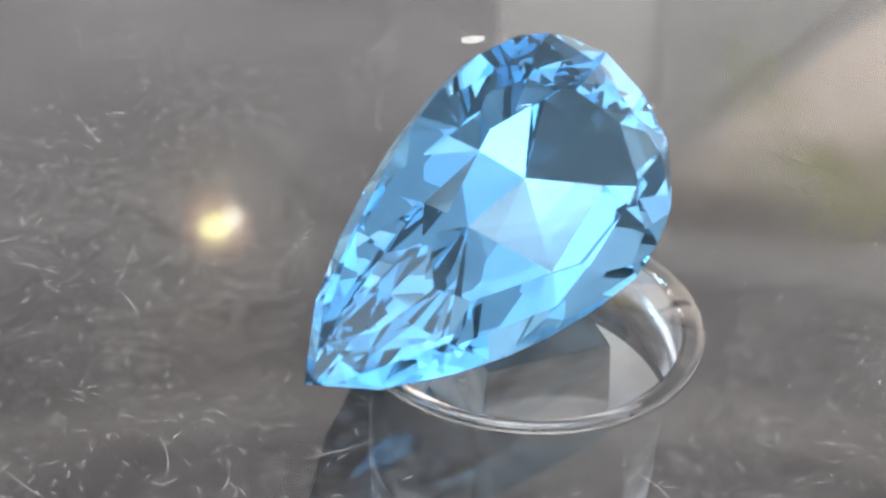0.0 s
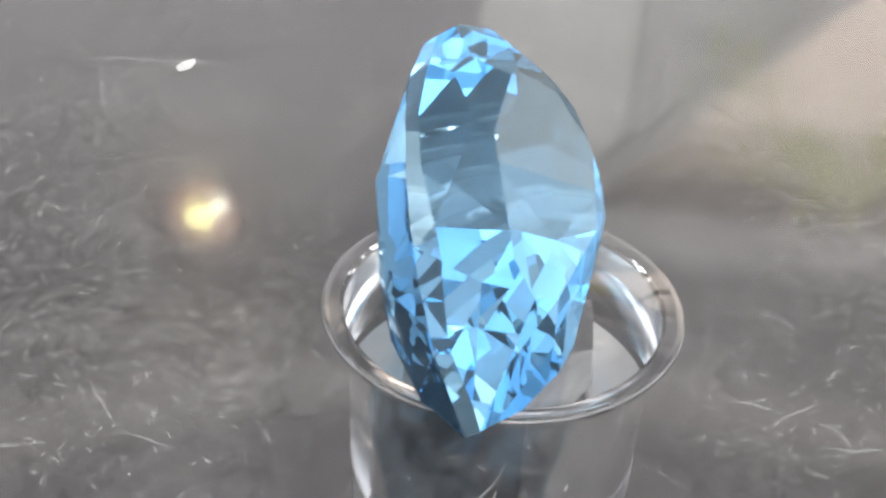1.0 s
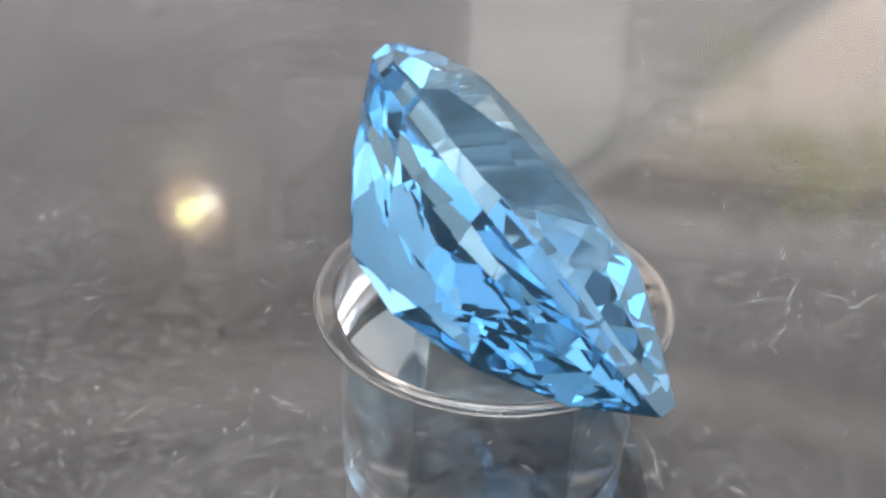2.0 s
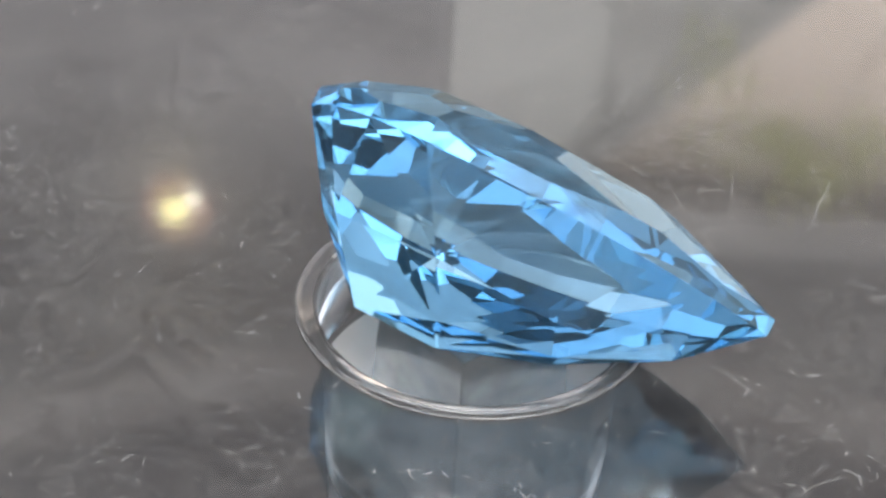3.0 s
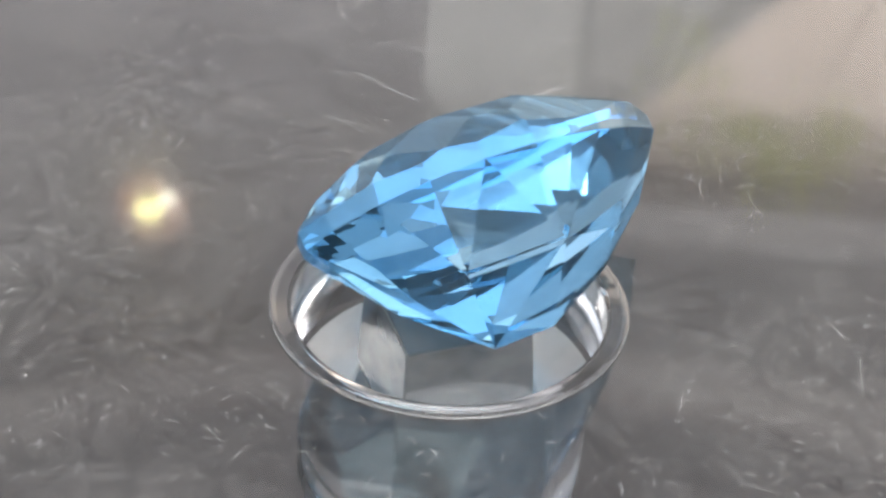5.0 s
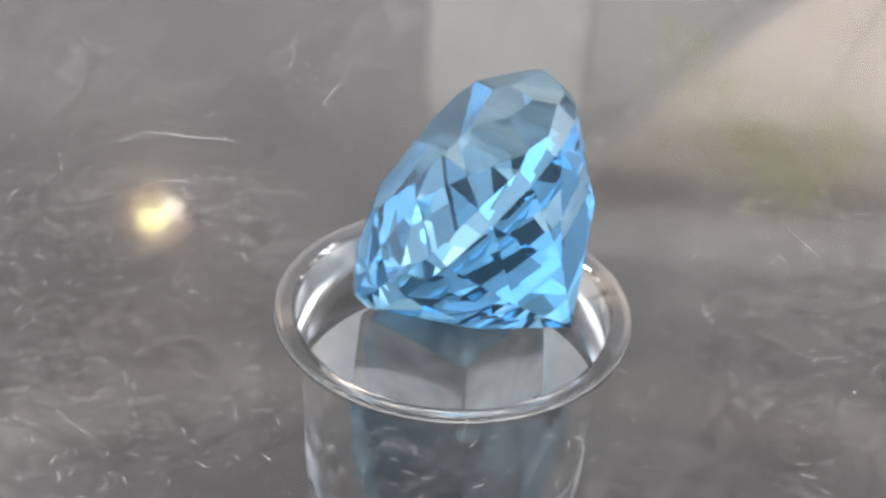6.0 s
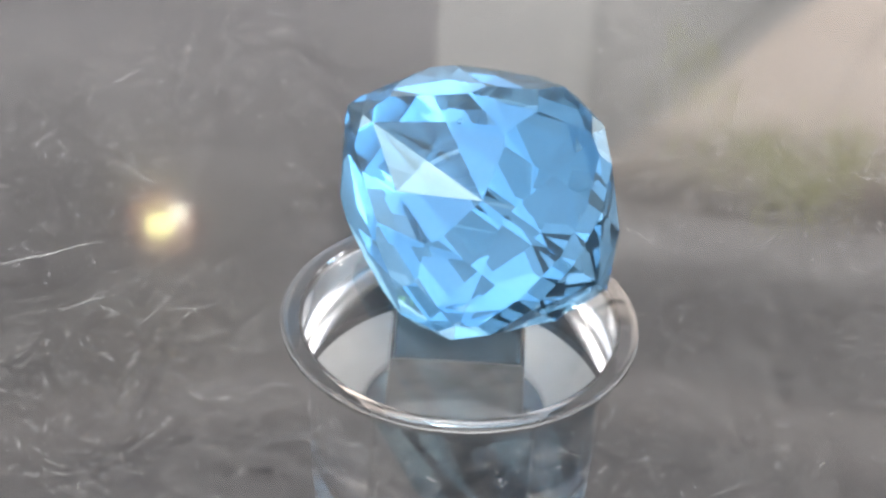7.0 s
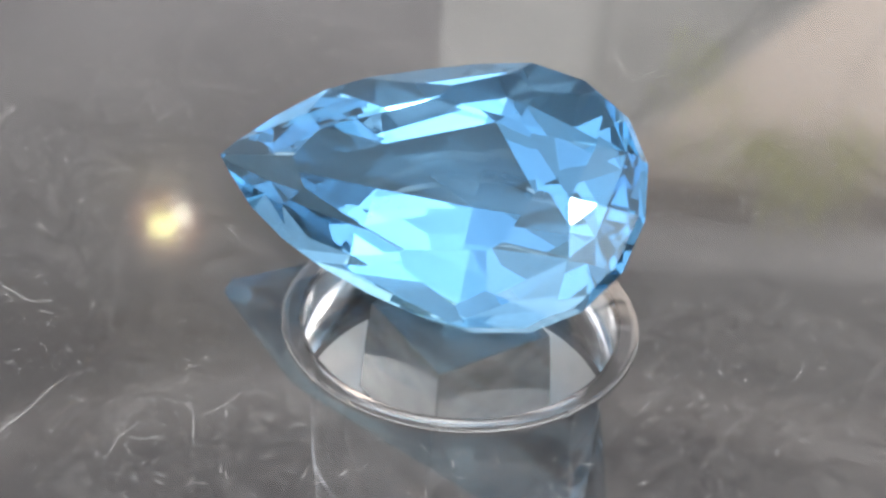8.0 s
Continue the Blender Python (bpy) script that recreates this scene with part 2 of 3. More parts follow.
# ---- the turntable ----
def make_turntable():
    """A smoked plate that turns, with a clear hub let into its middle."""
    base = new("turntable")
    base.location = (0, 0, Z0)
    tagged(base, "scratched dark smoked acrylic turntable with clear central hub", "turntable")
    hole = 0.958 * R
    plate = part("plate", lathe([(hole, 0), (0.0742, 0), (0.0748, -0.0002), (0.075, -0.0006), (0.075, -0.0009), (hole, -0.0009)], 160), M_PLATE, base, "scratched dusty smoked acrylic plate")
    plate.data.materials.append(M_BACK)
    for f in plate.data.polygons:
        f.material_index = 1 if f.center.z < -0.0003 else 0
    # a solid clear plug with a flange, and a square hollow up its middle
    bm = bmesh.new()
    profile = [(0.15, 0.1365), (0.30, 0.129), (0.45, 0.114), (0.60, 0.094), (0.75, 0.070), (0.88, 0.045), (0.965, 0.028), (0.982, 0.025), (0.994, 0.019), (1.0, 0.011), (0.996, 0.003), (0.955, 0.002), (0.895, 0.0), (0.872, -0.03), (0.862, -0.10), (0.842, -0.4), (0.82, -1.10)]
    steps = 160
    rings = [[bm.verts.new((r * R * math.cos(2 * math.pi * k / steps), r * R * math.sin(2 * math.pi * k / steps), z * R)) for k in range(steps)] for r, z in profile]
    for a, b in zip(rings, rings[1:]):
        for k in range(steps):
            bm.faces.new((a[k], a[(k + 1) % steps], b[(k + 1) % steps], b[k]))
    bm.faces.new(rings[0])
    bm.faces.new(rings[-1][::-1])
    bmesh.ops.recalc_face_normals(bm, faces=bm.faces[:])
    for f in bm.faces:
        f.smooth = len(f.verts) == 4 and (abs(f.normal.z) < 0.5 or f.normal.z > 0.97)
    hub = part("hub", bm, M_HUB, base, "clear acrylic flanged hub")
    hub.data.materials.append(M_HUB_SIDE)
    hub.data.materials.append(M_FLANGE)
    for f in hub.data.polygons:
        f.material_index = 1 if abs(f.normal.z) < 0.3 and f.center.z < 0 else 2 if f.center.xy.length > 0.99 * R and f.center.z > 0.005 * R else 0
    spin = Matrix.Rotation(radians(10.9), 4, "Z")
    bm = bmesh.new()
    s = 0.355 * R
    box(bm, -s, s, -s, s, -1.08 * R, -0.12 * R, 0.012 * R)
    bmesh.ops.reverse_faces(bm, faces=bm.faces[:])
    bm.transform(spin)
    hollow = part("socket", bm, M_HOLLOW, hub, "square hollow inside the clear hub")
    hollow.data.materials.append(M_HUB)
    # only the sides carry the painted brightness; the top stays clear and dark
    for f in hollow.data.polygons:
        f.material_index = 1 if f.center.z > -0.125 * R else 0
    bm = bmesh.new()
    s = 0.335 * R
    box(bm, -s, s, -s, s, -1.07 * R, -0.15 * R, 0.02 * R)
    bm.transform(spin)
    part("spindle", bm, M_SPINDLE, base, "dark square drive spindle inside the hub")
    return base


def make_tray():
    tray = new("turntable_housing")
    tray.location = (0, 0, Z0 - 1.78 * R)
    tagged(tray, "black plastic turntable base with a dark grey solar cell inside", "turntable base")
    d = 1.78 * R
    part("shell", lathe([(0.0, -0.004), (0.0765, -0.004), (0.078, -0.003), (0.078, d - 0.002), (0.0763, d - 0.002), (0.0763, -0.001), (0.0, -0.001)], 128), M_TRAY, tray)
    part("solar_cell", disc(0.0755, -0.0008, -0.0002, 0.0001), M_CELL, tray, "dark grey solar cell disc")
    part("hub_seat", disc(0.47 * R, 0.0, 0.655 * R, 0.01 * R), M_SEAT, tray, "dark grey plastic bearing under the hub")
    # made-up pale reflector that the hollow's side panels mirror
    part("reflector_ring", lathe([(0.475 * R, 0.0), (0.80 * R, 0.0), (0.80 * R, 0.655 * R), (0.79 * R, 0.665 * R), (0.485 * R, 0.665 * R), (0.475 * R, 0.655 * R)], 96), M_RING, tray, "pale grey ring added to brighten the hub's inner panels")
    return tray


def make_marks(base):
    """Fine curling scratches and dust on the plate."""
    rng = random.Random(7)
    verts, faces = [], []

    def ribbon(x, y, way, length, width, bend, wob):
        n = 9
        start = len(verts)
        for k in range(n):
            f = k / (n - 1)
            w = width * (0.25 + 0.75 * math.sin(math.pi * f)) / 2
            nx, ny = -math.sin(way), math.cos(way)
            verts.append((x + nx * w, y + ny * w, 0.00003))
            verts.append((x - nx * w, y - ny * w, 0.00003))
            x += math.cos(way) * length / n
            y += math.sin(way) * length / n
            way += bend / n + rng.gauss(0, wob)
        for k in range(n - 1):
            a = start + 2 * k
            faces.append((a, a + 2, a + 3, a + 1))

    for cluster in range(300):
        r0 = R * math.sqrt(rng.uniform(1.3 ** 2, 5.4 ** 2))
        a0 = rng.uniform(0, 2 * math.pi)
        drift = a0 + math.pi / 2 + rng.gauss(0, 0.6)
        for k in range(rng.randint(10, 34)):
            x = r0 * math.cos(a0) + R * rng.gauss(0, 0.40)
            y = r0 * math.sin(a0) + R * rng.gauss(0, 0.40)
            if math.hypot(x, y) < 1.1 * R or math.hypot(x, y) > 5.8 * R:
                continue
            length = R * (rng.uniform(0.2, 0.5) if rng.random() < 0.012 else rng.uniform(0.02, 0.10))
            ribbon(x, y, drift + rng.gauss(0, 0.8), length, R * rng.uniform(0.002, 0.005), rng.gauss(0, 0.8), 0.08)
    for k in range(350):
        r = R * math.sqrt(rng.uniform(1.06 ** 2, 5.6 ** 2))
        a = rng.uniform(0, 2 * math.pi)
        ribbon(r * math.cos(a), r * math.sin(a), rng.uniform(0, 6.3), R * rng.uniform(0.03, 0.12), R * rng.uniform(0.002, 0.006), rng.gauss(0, 1.5), 0.12)
    me = bpy.data.meshes.new("scuffing")
    me.from_pydata(verts, [], faces)
    me.materials.append(M_SCRATCH)
    ob = new("scuffing", me)
    ob.parent = base
    tagged(ob, "fine pale curling scratches", kind="stuff")

    verts2, faces2 = [], []
    for k in range(300):
        r = R * math.sqrt(rng.uniform(1.05 ** 2, 5.4 ** 2))
        a = rng.uniform(0, 2 * math.pi)
        s = R * rng.choice((0.003, 0.003, 0.004, 0.004, 0.005, 0.006, 0.008))
        n, t0 = 6, rng.uniform(0, 6)
        start = len(verts2)
        verts2.append((r * math.cos(a), r * math.sin(a), 0.00003 + s * 0.5))
        for j in range(n):
            q = s * rng.uniform(0.5, 1.2)
            verts2.append((r * math.cos(a) + q * math.cos(t0 + j * 6.283 / n) * 1.3, r * math.sin(a) + q * math.sin(t0 + j * 6.283 / n), 0.00002))
        for j in range(n):
            faces2.append((start, start + 1 + j, start + 1 + (j + 1) % n))
    me = bpy.data.meshes.new("dust")
    me.from_pydata(verts2, [], faces2)
    me.materials.append(M_DUST)
    ob = new("dust", me)
    ob.parent = base
    tagged(ob, "pale dust specks", kind="stuff")


def make_flake():
    """A curled white flake lying on the plate."""
    ob0 = new("flake")
    ob0.location = (0, 0, Z0)
    tagged(ob0, "small curled white flake lying on the plate", "flake")
    bm = bmesh.new()
    rng = random.Random(3)
    cx, cy = 0.40 * R, 3.265 * R
    top, low = [], []
    for k in range(7):
        f = k / 6
        x = cx + (f - 0.5) * 0.17 * R
        w = 0.05 * R * math.sin(math.pi * (0.12 + 0.8 * f)) * rng.uniform(0.8, 1.1)
        z = 0.004 * R + 0.03 * R * (f - 0.5) ** 2
        top.append(bm.verts.new((x, cy + w + 0.02 * R * f, z + 0.02 * R)))
        low.append(bm.verts.new((x, cy - w * 0.6 + 0.02 * R * f, z)))
    for k in range(6):
        bm.faces.new((low[k], low[k + 1], top[k + 1], top[k]))
    bmesh.ops.solidify(bm, geom=bm.faces[:], thickness=0.006 * R)
    part("sheet", bm, M_FLAKE, ob0)
    return ob0


def make_fibre(x0, y0, x1, y1, sag, thick):
    """A fine pale fibre lying on the plate, a little bowed."""
    bm = bmesh.new()
    a, b = Vector((x0, y0, 0)) * R, Vector((x1, y1, 0)) * R
    along = (b - a).normalized()
    side = Vector((-along.y, along.x, 0))
    rings, n = [], 18
    for k in range(n + 1):
        f = k / n
        c = a.lerp(b, f) + side * sag * R * math.sin(math.pi * f) + side * 0.012 * R * math.sin(9 * f + x0)
        t = thick * R * (0.35 + 0.65 * math.sin(math.pi * min(max(f, 0.04), 0.96)))
        rings.append([bm.verts.new(c + side * t * math.cos(q) + Vector((0, 0, t * 1.05 + t * math.sin(q)))) for q in [2 * math.pi * j / 6 for j in range(6)]])
    for p, q in zip(rings, rings[1:]):
        for j in range(6):
            bm.faces.new((p[j], p[(j + 1) % 6], q[(j + 1) % 6], q[j]))
    bm.faces.new(rings[0][::-1])
    bm.faces.new(rings[-1])
    ob = part("fibre", bm, M_FIBRE, smooth=True)
    ob.location = (0, 0, Z0)
    return tagged(ob, "fine pale lint fibre lying on the plate", "fibre", "fibres on the plate")


# ---- the gemstone ----
def pear(k, n, scale, shift=0.0):
    """Point k of n round the pear outline; 0 is the point of the pear."""
    W, tip, tail, a, b, split, e = 0.7348, 1.8547, 0.8304, 1.671, 0.7533, 0.5943, 0.945
    f = (k % n) / n
    side = 1 if f <= 0.5 else -1
    g = 2 * (f if f <= 0.5 else 1 - f)
    if g < split:
        x = 1 - g / split
        px, py = tip * x, W * (1 - x ** a) ** b
    else:
        q = (g - split) / (1 - split) * math.pi / 2
        px, py = -tail * math.sin(q) ** e, W * max(0.0, math.cos(q)) ** e
    return Vector((px * scale + shift * (1 - scale), side * py * scale, 0))


def make_gem():
    gt, hc, hp, xc = 0.127, 0.239, 0.805, 0.12
    turn = Matrix(((-0.76464, 0.53916, 0.35306), (-0.6118, -0.43499, -0.66069), (-0.20256, -0.72117, 0.66247))).to_4x4()
    seat = Matrix.Translation((0.1001 * R, 0.1416 * R, (0.8393 - 0.08) * R)) @ turn @ Matrix.Diagonal((R, R, R, 1))
    pts = []

    def ring(n, scale, z, shift=0.0, half=0.0):
        for k in range(n):
            p = pear(k + half, n, scale, shift)
            pts.append((p.x, p.y, z))

    ring(20, 1.0, 0.046)
    ring(20, 1.0, -0.046)
    ring(8, 0.57, gt / 2 + hc, 0.246)
    ring(8, 0.832, gt / 2 + hc * 0.522, 0.246, 0.5)
    ring(6, 0.634, -gt / 2 - hp * 0.544, xc, 0.5)
    pts.append((1.48, 0, -gt / 2 - hp * 0.393))
    pts.append((-0.524, 0, -gt / 2 - hp * 0.52))
    for x in (-0.241, 0.241):
        pts.append((xc + x, 0, -gt / 2 - hp))
    pts.append((0.938, 0, -gt / 2 - hp * 0.761))
    # the rough stone: the finished pavilion below, and above the girdle a straight block that the crown is cut from
    top = gt / 2 + hc
    bm = bmesh.new()
    rough = [p for p in pts if p[2] < 0.05] + [(p.x, p.y, top) for p in [pear(k, 20, 1.0) for k in range(20)]]
    bmesh.ops.convex_hull(bm, input=[bm.verts.new(p) for p in rough])
    bmesh.ops.delete(bm, geom=[v for v in bm.verts if not v.link_faces], context="VERTS")
    bmesh.ops.dissolve_limit(bm, angle_limit=radians(1.2), verts=bm.verts[:], edges=bm.edges[:])
    bmesh.ops.recalc_face_normals(bm, faces=bm.faces[:])

    def cut(azimuth, hinge):
        """One flat crown facet facing the azimuth, hinged on the edge of the girdle or of the table, lying on the stone's body."""
        u = Vector((math.cos(radians(azimuth)), math.sin(radians(azimuth))))
        body = [(u.x * x + u.y * y, z) for x, y, z in pts]
        level = 0.046 if hinge == "girdle" else top
        reach = max(r for r, z in body if abs(z - level) < 0.002)
        if hinge == "girdle":
            lean = max(math.atan2(z - level, reach - r) for r, z in body if z > level + 0.01)
        else:
            lean = min(math.atan2(level - z, r - reach) for r, z in body if z < level - 0.01 and r > reach)
        made = bmesh.ops.bisect_plane(bm, geom=bm.verts[:] + bm.edges[:] + bm.faces[:], dist=1e-5, plane_co=(u.x * reach, u.y * reach, level), plane_no=(u.x * math.sin(lean), u.y * math.sin(lean), math.cos(lean)), clear_outer=True)
        edges = [e for e in made["geom_cut"] if isinstance(e, bmesh.types.BMEdge)]
        if len(edges) > 2:
            bmesh.ops.edgeloop_fill(bm, edges=edges)

    for azimuth in (24, 52, 80, 108, 140, 172):
        cut(azimuth, "girdle")
        cut(-azimuth, "girdle")
    for azimuth in (38, 70, 98, 126, 158):
        cut(azimuth, "table")
        cut(-azimuth, "table")
    bmesh.ops.remove_doubles(bm, verts=bm.verts[:], dist=1e-4)
    bmesh.ops.dissolve_limit(bm, angle_limit=radians(0.5), verts=bm.verts[:], edges=bm.edges[:])
    bmesh.ops.recalc_face_normals(bm, faces=bm.faces[:])
    groups = {"table_facet": [], "crown": [], "girdle": [], "pavilion": []}
    for f in bm.faces:
        n, z = f.normal, f.calc_center_median().z
        key = "table_facet" if n.z > 0.99 else "girdle" if abs(n.z) < 0.05 else "crown" if z > 0 else "pavilion"
        groups[key].append([seat @ v.co for v in f.verts])
    bm.free()
    gem = new("gemstone")
    gem.location = (0, 0, Z0 + 0.081 * R)
    tagged(gem, "pear-cut sky-blue topaz gemstone leaning on the clear post", "gemstone")
    for name, polys in groups.items():
        b2 = bmesh.new()
        for poly in polys:
            b2.faces.new([b2.verts.new(c) for c in poly])
        bmesh.ops.remove_doubles(b2, verts=b2.verts[:], dist=1e-8)
        part(name, b2, M_GEM, gem)
    return gem


# ---- the porch and what lies beyond ----
def make_setting():
    bm = bmesh.new()
    bmesh.ops.create_grid(bm, x_segments=8, y_segments=8, size=400)
    tagged(part("ground", bm, M_GROUND), "pale paved ground", "ground", kind="structure")

    table = new("table")
    tagged(table, "oiled wooden table on a paved porch", "table")
    top = Z0 - 1.78 * R - 0.004
    part("tabletop", box(bmesh.new(), -0.6, 0.6, -0.35, 0.35, top - 0.03, top, 0.004), M_TABLE, table)
    for x in (-0.55, 0.55):
        for y in (-0.3, 0.3):
            part("leg", box(bmesh.new(), x - 0.03, x + 0.03, y - 0.03, y + 0.03, 0, top - 0.03, 0.003), M_TABLE, table)

    h = Z0 + 1.62
    bm = box(bmesh.new(), -4.0, 4.0, -0.25, 2.40, h, h + 0.12, 0.01)
    tagged(part("ceiling", bm, M_CEIL), "greige painted porch ceiling", "ceiling", kind="structure")
    bm = box(bmesh.new(), -4.0, -0.07, 2.20, 2.39, 0, h, 0.008)
    tagged(part("wall_north", bm, M_WALL), "taupe rendered porch wall", "wall", kind="structure")

    bm = bmesh.new()
    steps, around = 96, 10
    grid = []
    for k in range(steps + 1):   # an open arc that ends near the porch's front edge
        a = radians(-24 + 228 * k / steps)
        grid.append([bm.verts.new((0.114 + (1.525 + 0.046 * math.cos(b)) * math.cos(a), 0.482 + (1.525 + 0.046 * math.cos(b)) * math.sin(a), h - 0.020 + 0.046 * math.sin(b))) for b in [2 * math.pi * j / around for j in range(around)]])
    for p, q in zip(grid, grid[1:]):
        for j in range(around):
            bm.faces.new((p[j], q[j], q[(j + 1) % around], p[(j + 1) % around]))
    bm.faces.new(grid[0])
    bm.faces.new(grid[-1][::-1])
    bmesh.ops.recalc_face_normals(bm, faces=bm.faces[:])
    tagged(part("trim", bm, M_TRIM, smooth=True), "pale pinkish curved ceiling moulding", "moulding", kind="structure")

    house = new("house")
    house.location = (0, 0, 0)
    tagged(house, "salmon rendered house behind the garden", "house")
    part("wall", box(bmesh.new(), 0.6, 9.0, 9.0, 15.0, 0, 6.4, 0.02), M_HOUSE, house)
    bm = bmesh.new()
    ends = []
    for x in (0.3, 9.3):
        ends.append([bm.verts.new(p) for p in ((x, 8.6, 6.35), (x, 15.4, 6.35), (x, 11, 10.2))])
    bm.faces.new(ends[0])
    bm.faces.new(ends[1][::-1])
    for k in range(3):
        bm.faces.new((ends[0][k], ends[0][(k + 1) % 3], ends[1][(k + 1) % 3], ends[1][k]))
    bmesh.ops.recalc_face_normals(bm, faces=bm.faces[:])
    part("roof", bm, M_ROOF, house)

    shed = new("outbuilding")
    tagged(shed, "pale grey rendered outbuilding with a dark gable roof", "building")
    bm = bmesh.new()
    front = [(-1.6, 0), (2.0, 0), (2.0, 3.35), (0.2, 5.25), (-1.6, 3.35)]
    ends = [[bm.verts.new((x, y, z)) for x, z in front] for y in (7.0, 8.4)]
    bm.faces.new(ends[0])
    bm.faces.new(ends[1][::-1])
    for k in range(5):
        bm.faces.new((ends[0][k], ends[1][k], ends[1][(k + 1) % 5], ends[0][(k + 1) % 5]))
    bmesh.ops.recalc_face_normals(bm, faces=bm.faces[:])
    part("wall", bm, M_PALE, shed)
    bm = bmesh.new()
    ends = [[bm.verts.new((x, y, z)) for x, z in ((0.52, 0.0), (1.99, 0.0), (1.99, 3.34), (0.52, 4.90))] for y in (6.95, 6.997)]
    bm.faces.new(ends[0])
    bm.faces.new(ends[1][::-1])
    for k in range(4):
        bm.faces.new((ends[0][k], ends[1][k], ends[1][(k + 1) % 4], ends[0][(k + 1) % 4]))
    bmesh.ops.recalc_face_normals(bm, faces=bm.faces[:])
    part("cladding", bm, M_GREYROOF, shed, "darker grey cladding beside the pale wall")
    for sx in (-1, 1):
        bm = bmesh.new()
        line = [(0.2, 5.27), (0.2 + sx * 2.0, 5.27 - 2.11), (0.2 + sx * 2.0, 5.42 - 2.11), (0.2, 5.42)]
        ends = [[bm.verts.new((x, y, z)) for x, z in line] for y in (6.96, 8.5)]
        bm.faces.new(ends[0])
        bm.faces.new(ends[1][::-1])
        for k in range(4):
            bm.faces.new((ends[0][k], ends[1][k], ends[1][(k + 1) % 4], ends[0][(k + 1) % 4]))
        bmesh.ops.recalc_face_normals(bm, faces=bm.faces[:])
        part("roof_slope", bm, M_GREYROOF, shed, "dark grey roof slope")

    tree = new("tree")
    tree.location = (1.75, 5.4, 0)
    tagged(tree, "leafy green garden tree in front of a house", "tree")
    rng = random.Random(5)
    bm = bmesh.new()
    limbs = [((0, 0, 0), (0.05, 0.02, 2.2), 0.10, 0.07), ((0.05, 0.02, 2.2), (-0.56, 0.1, 4.05), 0.010, 0.002), ((0.05, 0.02, 2.2), (0.5, -0.2, 4.2), 0.06, 0.02), ((0.05, 0.02, 2.2), (0.1, 0.4, 4.6), 0.06, 0.02)]
    for a, b, r0, r1 in limbs:
        a, b = Vector(a), Vector(b)
        m = Matrix.Translation((a + b) / 2) @ (b - a).to_track_quat("Z", "Y").to_matrix().to_4x4()
        bmesh.ops.create_cone(bm, cap_ends=True, segments=10, radius1=r0, radius2=r1, depth=(b - a).length, matrix=m)
    part("trunk", bm, M_BARK, tree)
    verts, faces = [], []
    clumps = [(cx + rng.gauss(0, 0.09), rng.gauss(0, 0.2), cz + rng.gauss(0, 0.05), rng.uniform(0.06, 0.13)) for cx, cz, count in ((-0.56, 3.985, 7), (-0.90, 3.93, 3), (-0.76, 3.96, 1)) for k in range(count)]
    for k in range(560):
        cx, cy, cz, cr = rng.choice(clumps)
        c = Vector((cx, cy, cz)) + Vector((rng.gauss(0, 1), rng.gauss(0, 1), rng.gauss(0, 0.8))) * cr * 0.8
        q = Euler((rng.uniform(-1, 1), rng.uniform(-1, 1), rng.uniform(0, 6.3))).to_matrix()
        s = rng.uniform(0.016, 0.034)
        start = len(verts)
        for u, v in ((-1, 0), (-0.2, 0.45), (1, 0), (-0.2, -0.45)):
            verts.append(tuple(c + q @ Vector((u * s, v * s, 0.2 * s * u * u))))
        faces += [(start, start + 1, start + 2), (start, start + 2, start + 3)]
    me = bpy.data.meshes.new("crown")
    me.from_pydata(verts, [], faces)
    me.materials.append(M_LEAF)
    crown = new("crown", me)
    crown.parent = tree


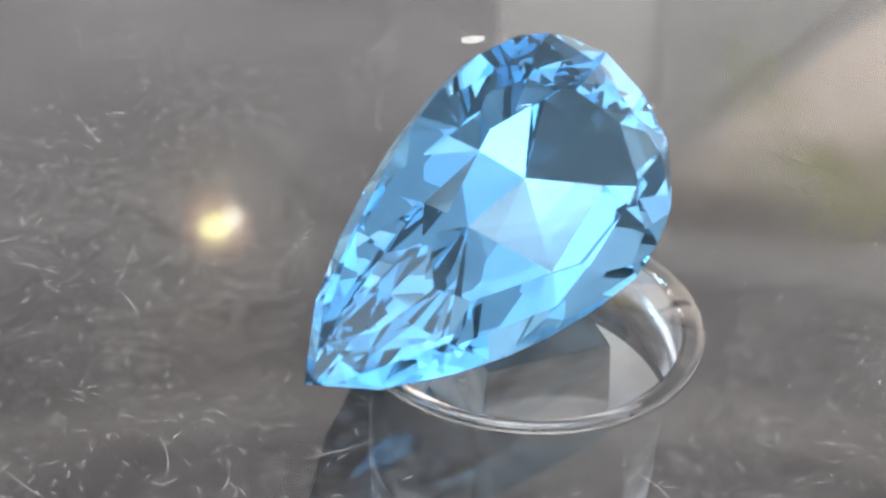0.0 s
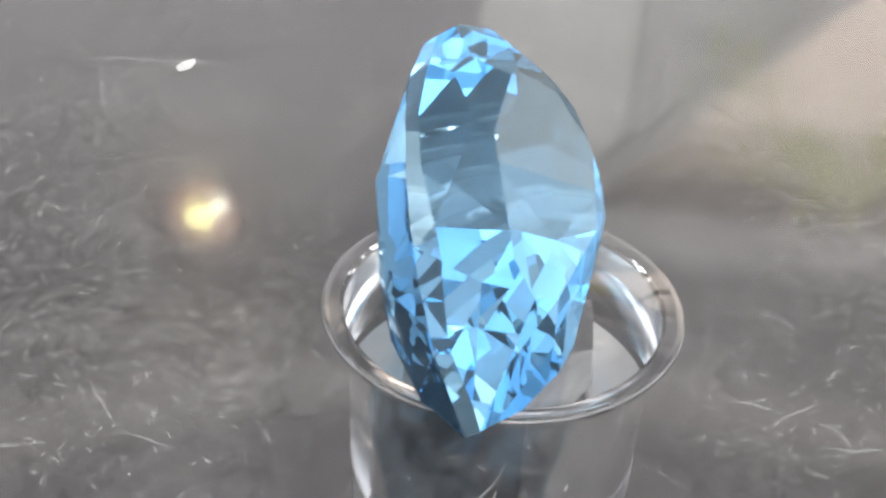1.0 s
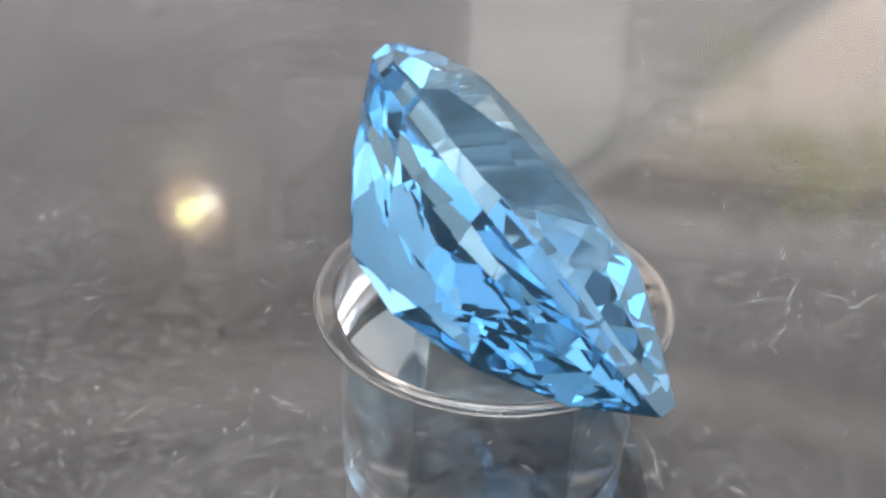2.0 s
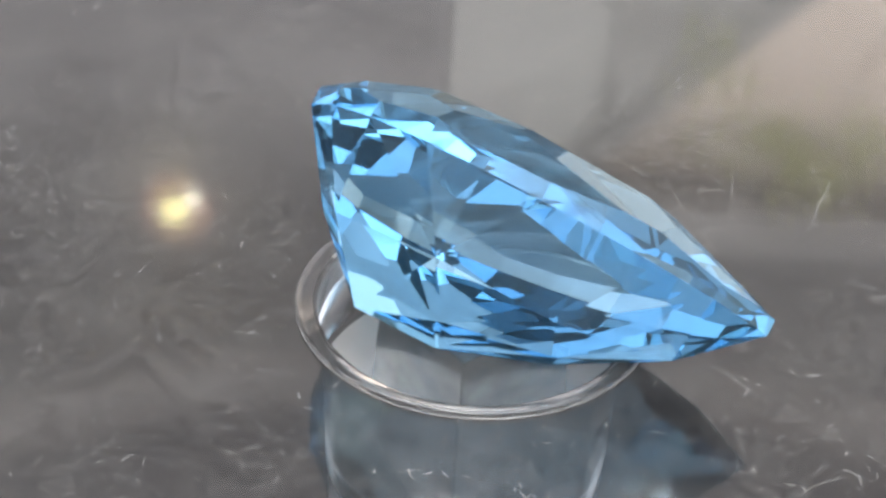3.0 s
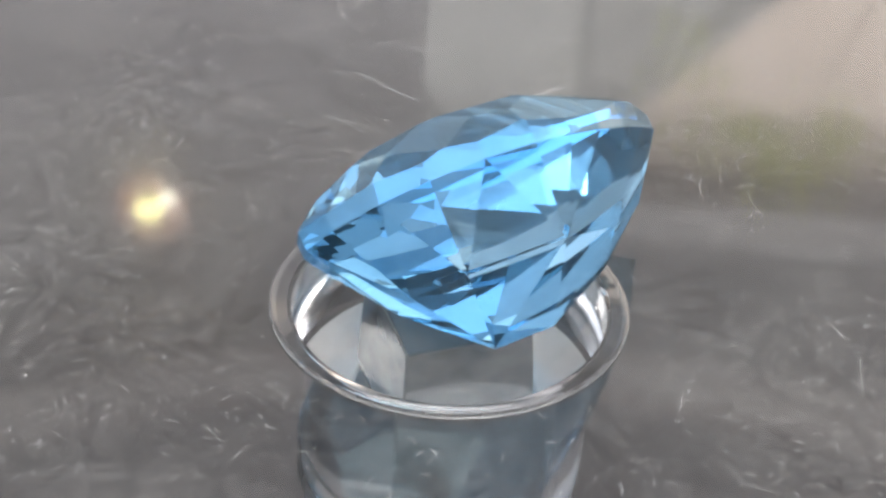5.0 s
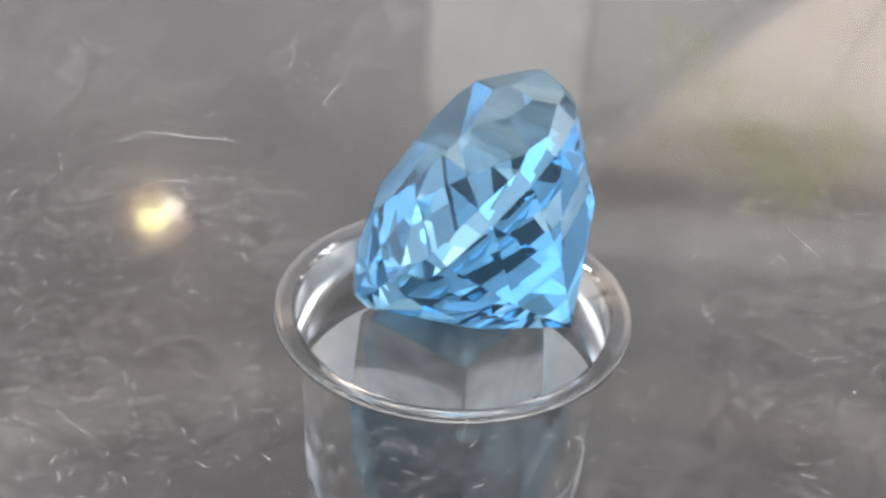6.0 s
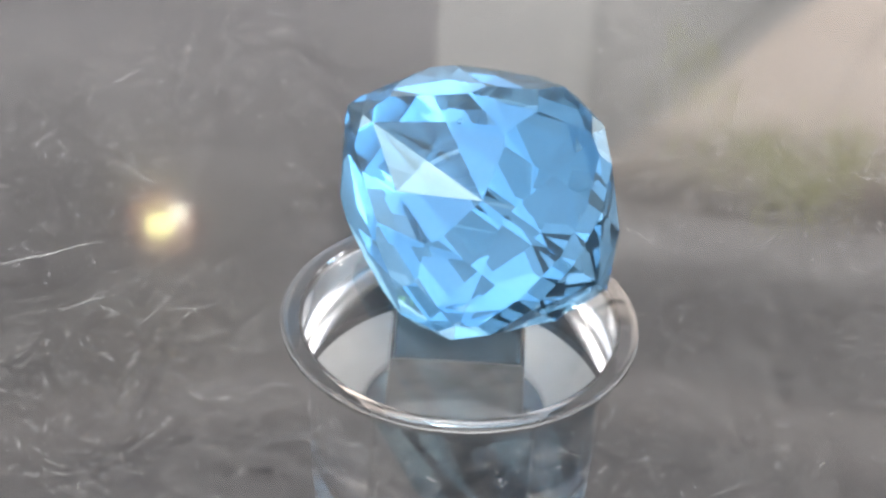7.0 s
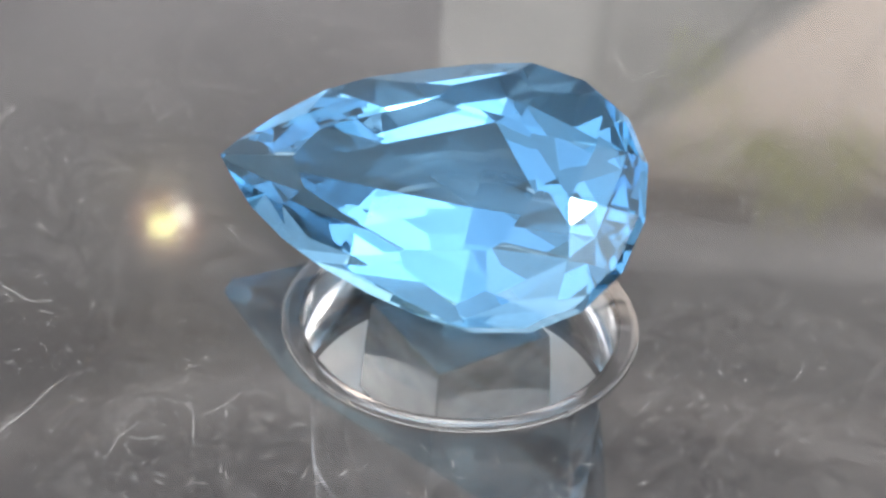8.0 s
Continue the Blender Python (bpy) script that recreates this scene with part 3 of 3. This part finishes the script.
def make_lamp():
    """A small wall lamp with two bare warm bulbs and a pink disc glowing as their halo."""
    az, el = -0.2100, 0.5825
    eye = Vector((0, EYE.y, 2 * Z0 - EYE.z))   # the eye mirrored in the plate
    far = (2.20 - 0.05 - eye.y) / (math.cos(az) * math.cos(el))
    spot = eye + far * Vector((math.sin(az) * math.cos(el), math.cos(az) * math.cos(el), math.sin(el)))
    lamp = new("wall_lamp")
    lamp.location = (spot.x, 2.20, spot.z)
    tagged(lamp, "small wall lamp with two warm glowing bulbs and a pink halo disc", "lamp")
    # made-up pink disc glows for the bulbs' halo, offset to fit the camera's view
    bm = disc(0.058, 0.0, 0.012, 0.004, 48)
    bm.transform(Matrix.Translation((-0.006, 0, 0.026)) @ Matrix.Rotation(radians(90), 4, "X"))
    part("halo_disc", bm, M_HALO, lamp, "round pink disc glowing softly as the bulbs' halo")
    for dx, dz, r in ((-0.003, 0.003, 0.017), (0.027, -0.017, 0.012)):
        bm = bmesh.new()
        bmesh.ops.create_cone(bm, cap_ends=True, segments=20, radius1=0.010, radius2=0.012, depth=0.02, matrix=Matrix.Translation((dx, -0.02, dz)) @ Matrix.Rotation(radians(90), 4, "X"))
        part("socket", bm, M_SOCKET, lamp)
        bm = bmesh.new()
        bmesh.ops.create_icosphere(bm, subdivisions=3, radius=r, matrix=Matrix.Translation((dx, -0.03 - r * 0.9, dz)) @ Matrix.Diagonal((1.35, 1.1, 0.82, 1)))
        part("bulb", bm, M_BULB if dx < 0 else M_BULB_PALE, lamp, "warm yellow glowing bulb" if dx < 0 else "smaller pale glowing bulb", smooth=True)
    return lamp


make_setting()
make_lamp()
make_tray()
turntable = make_turntable()
make_marks(turntable)
flake = make_flake()
fibres = [make_fibre(*row) for row in (
    (0.30, -2.66, -0.13, -2.17, 0.02, 0.0024),
    (0.30, -1.89, 0.56, -2.15, 0.01, 0.0016),
    (-0.05, 3.83, 0.67, 3.08, 0.03, 0.0015),
    (-0.83, -2.13, -1.11, -2.36, 0.06, 0.0026))]
gemstone = make_gem()


def motions():
    for thing in (turntable, flake, gemstone, *fibres):
        place = thing.location.copy()
        walk(thing, [(t, pose(place.x, place.y, place.z, 0, 0, a)) for t, a in TURN])


motions()
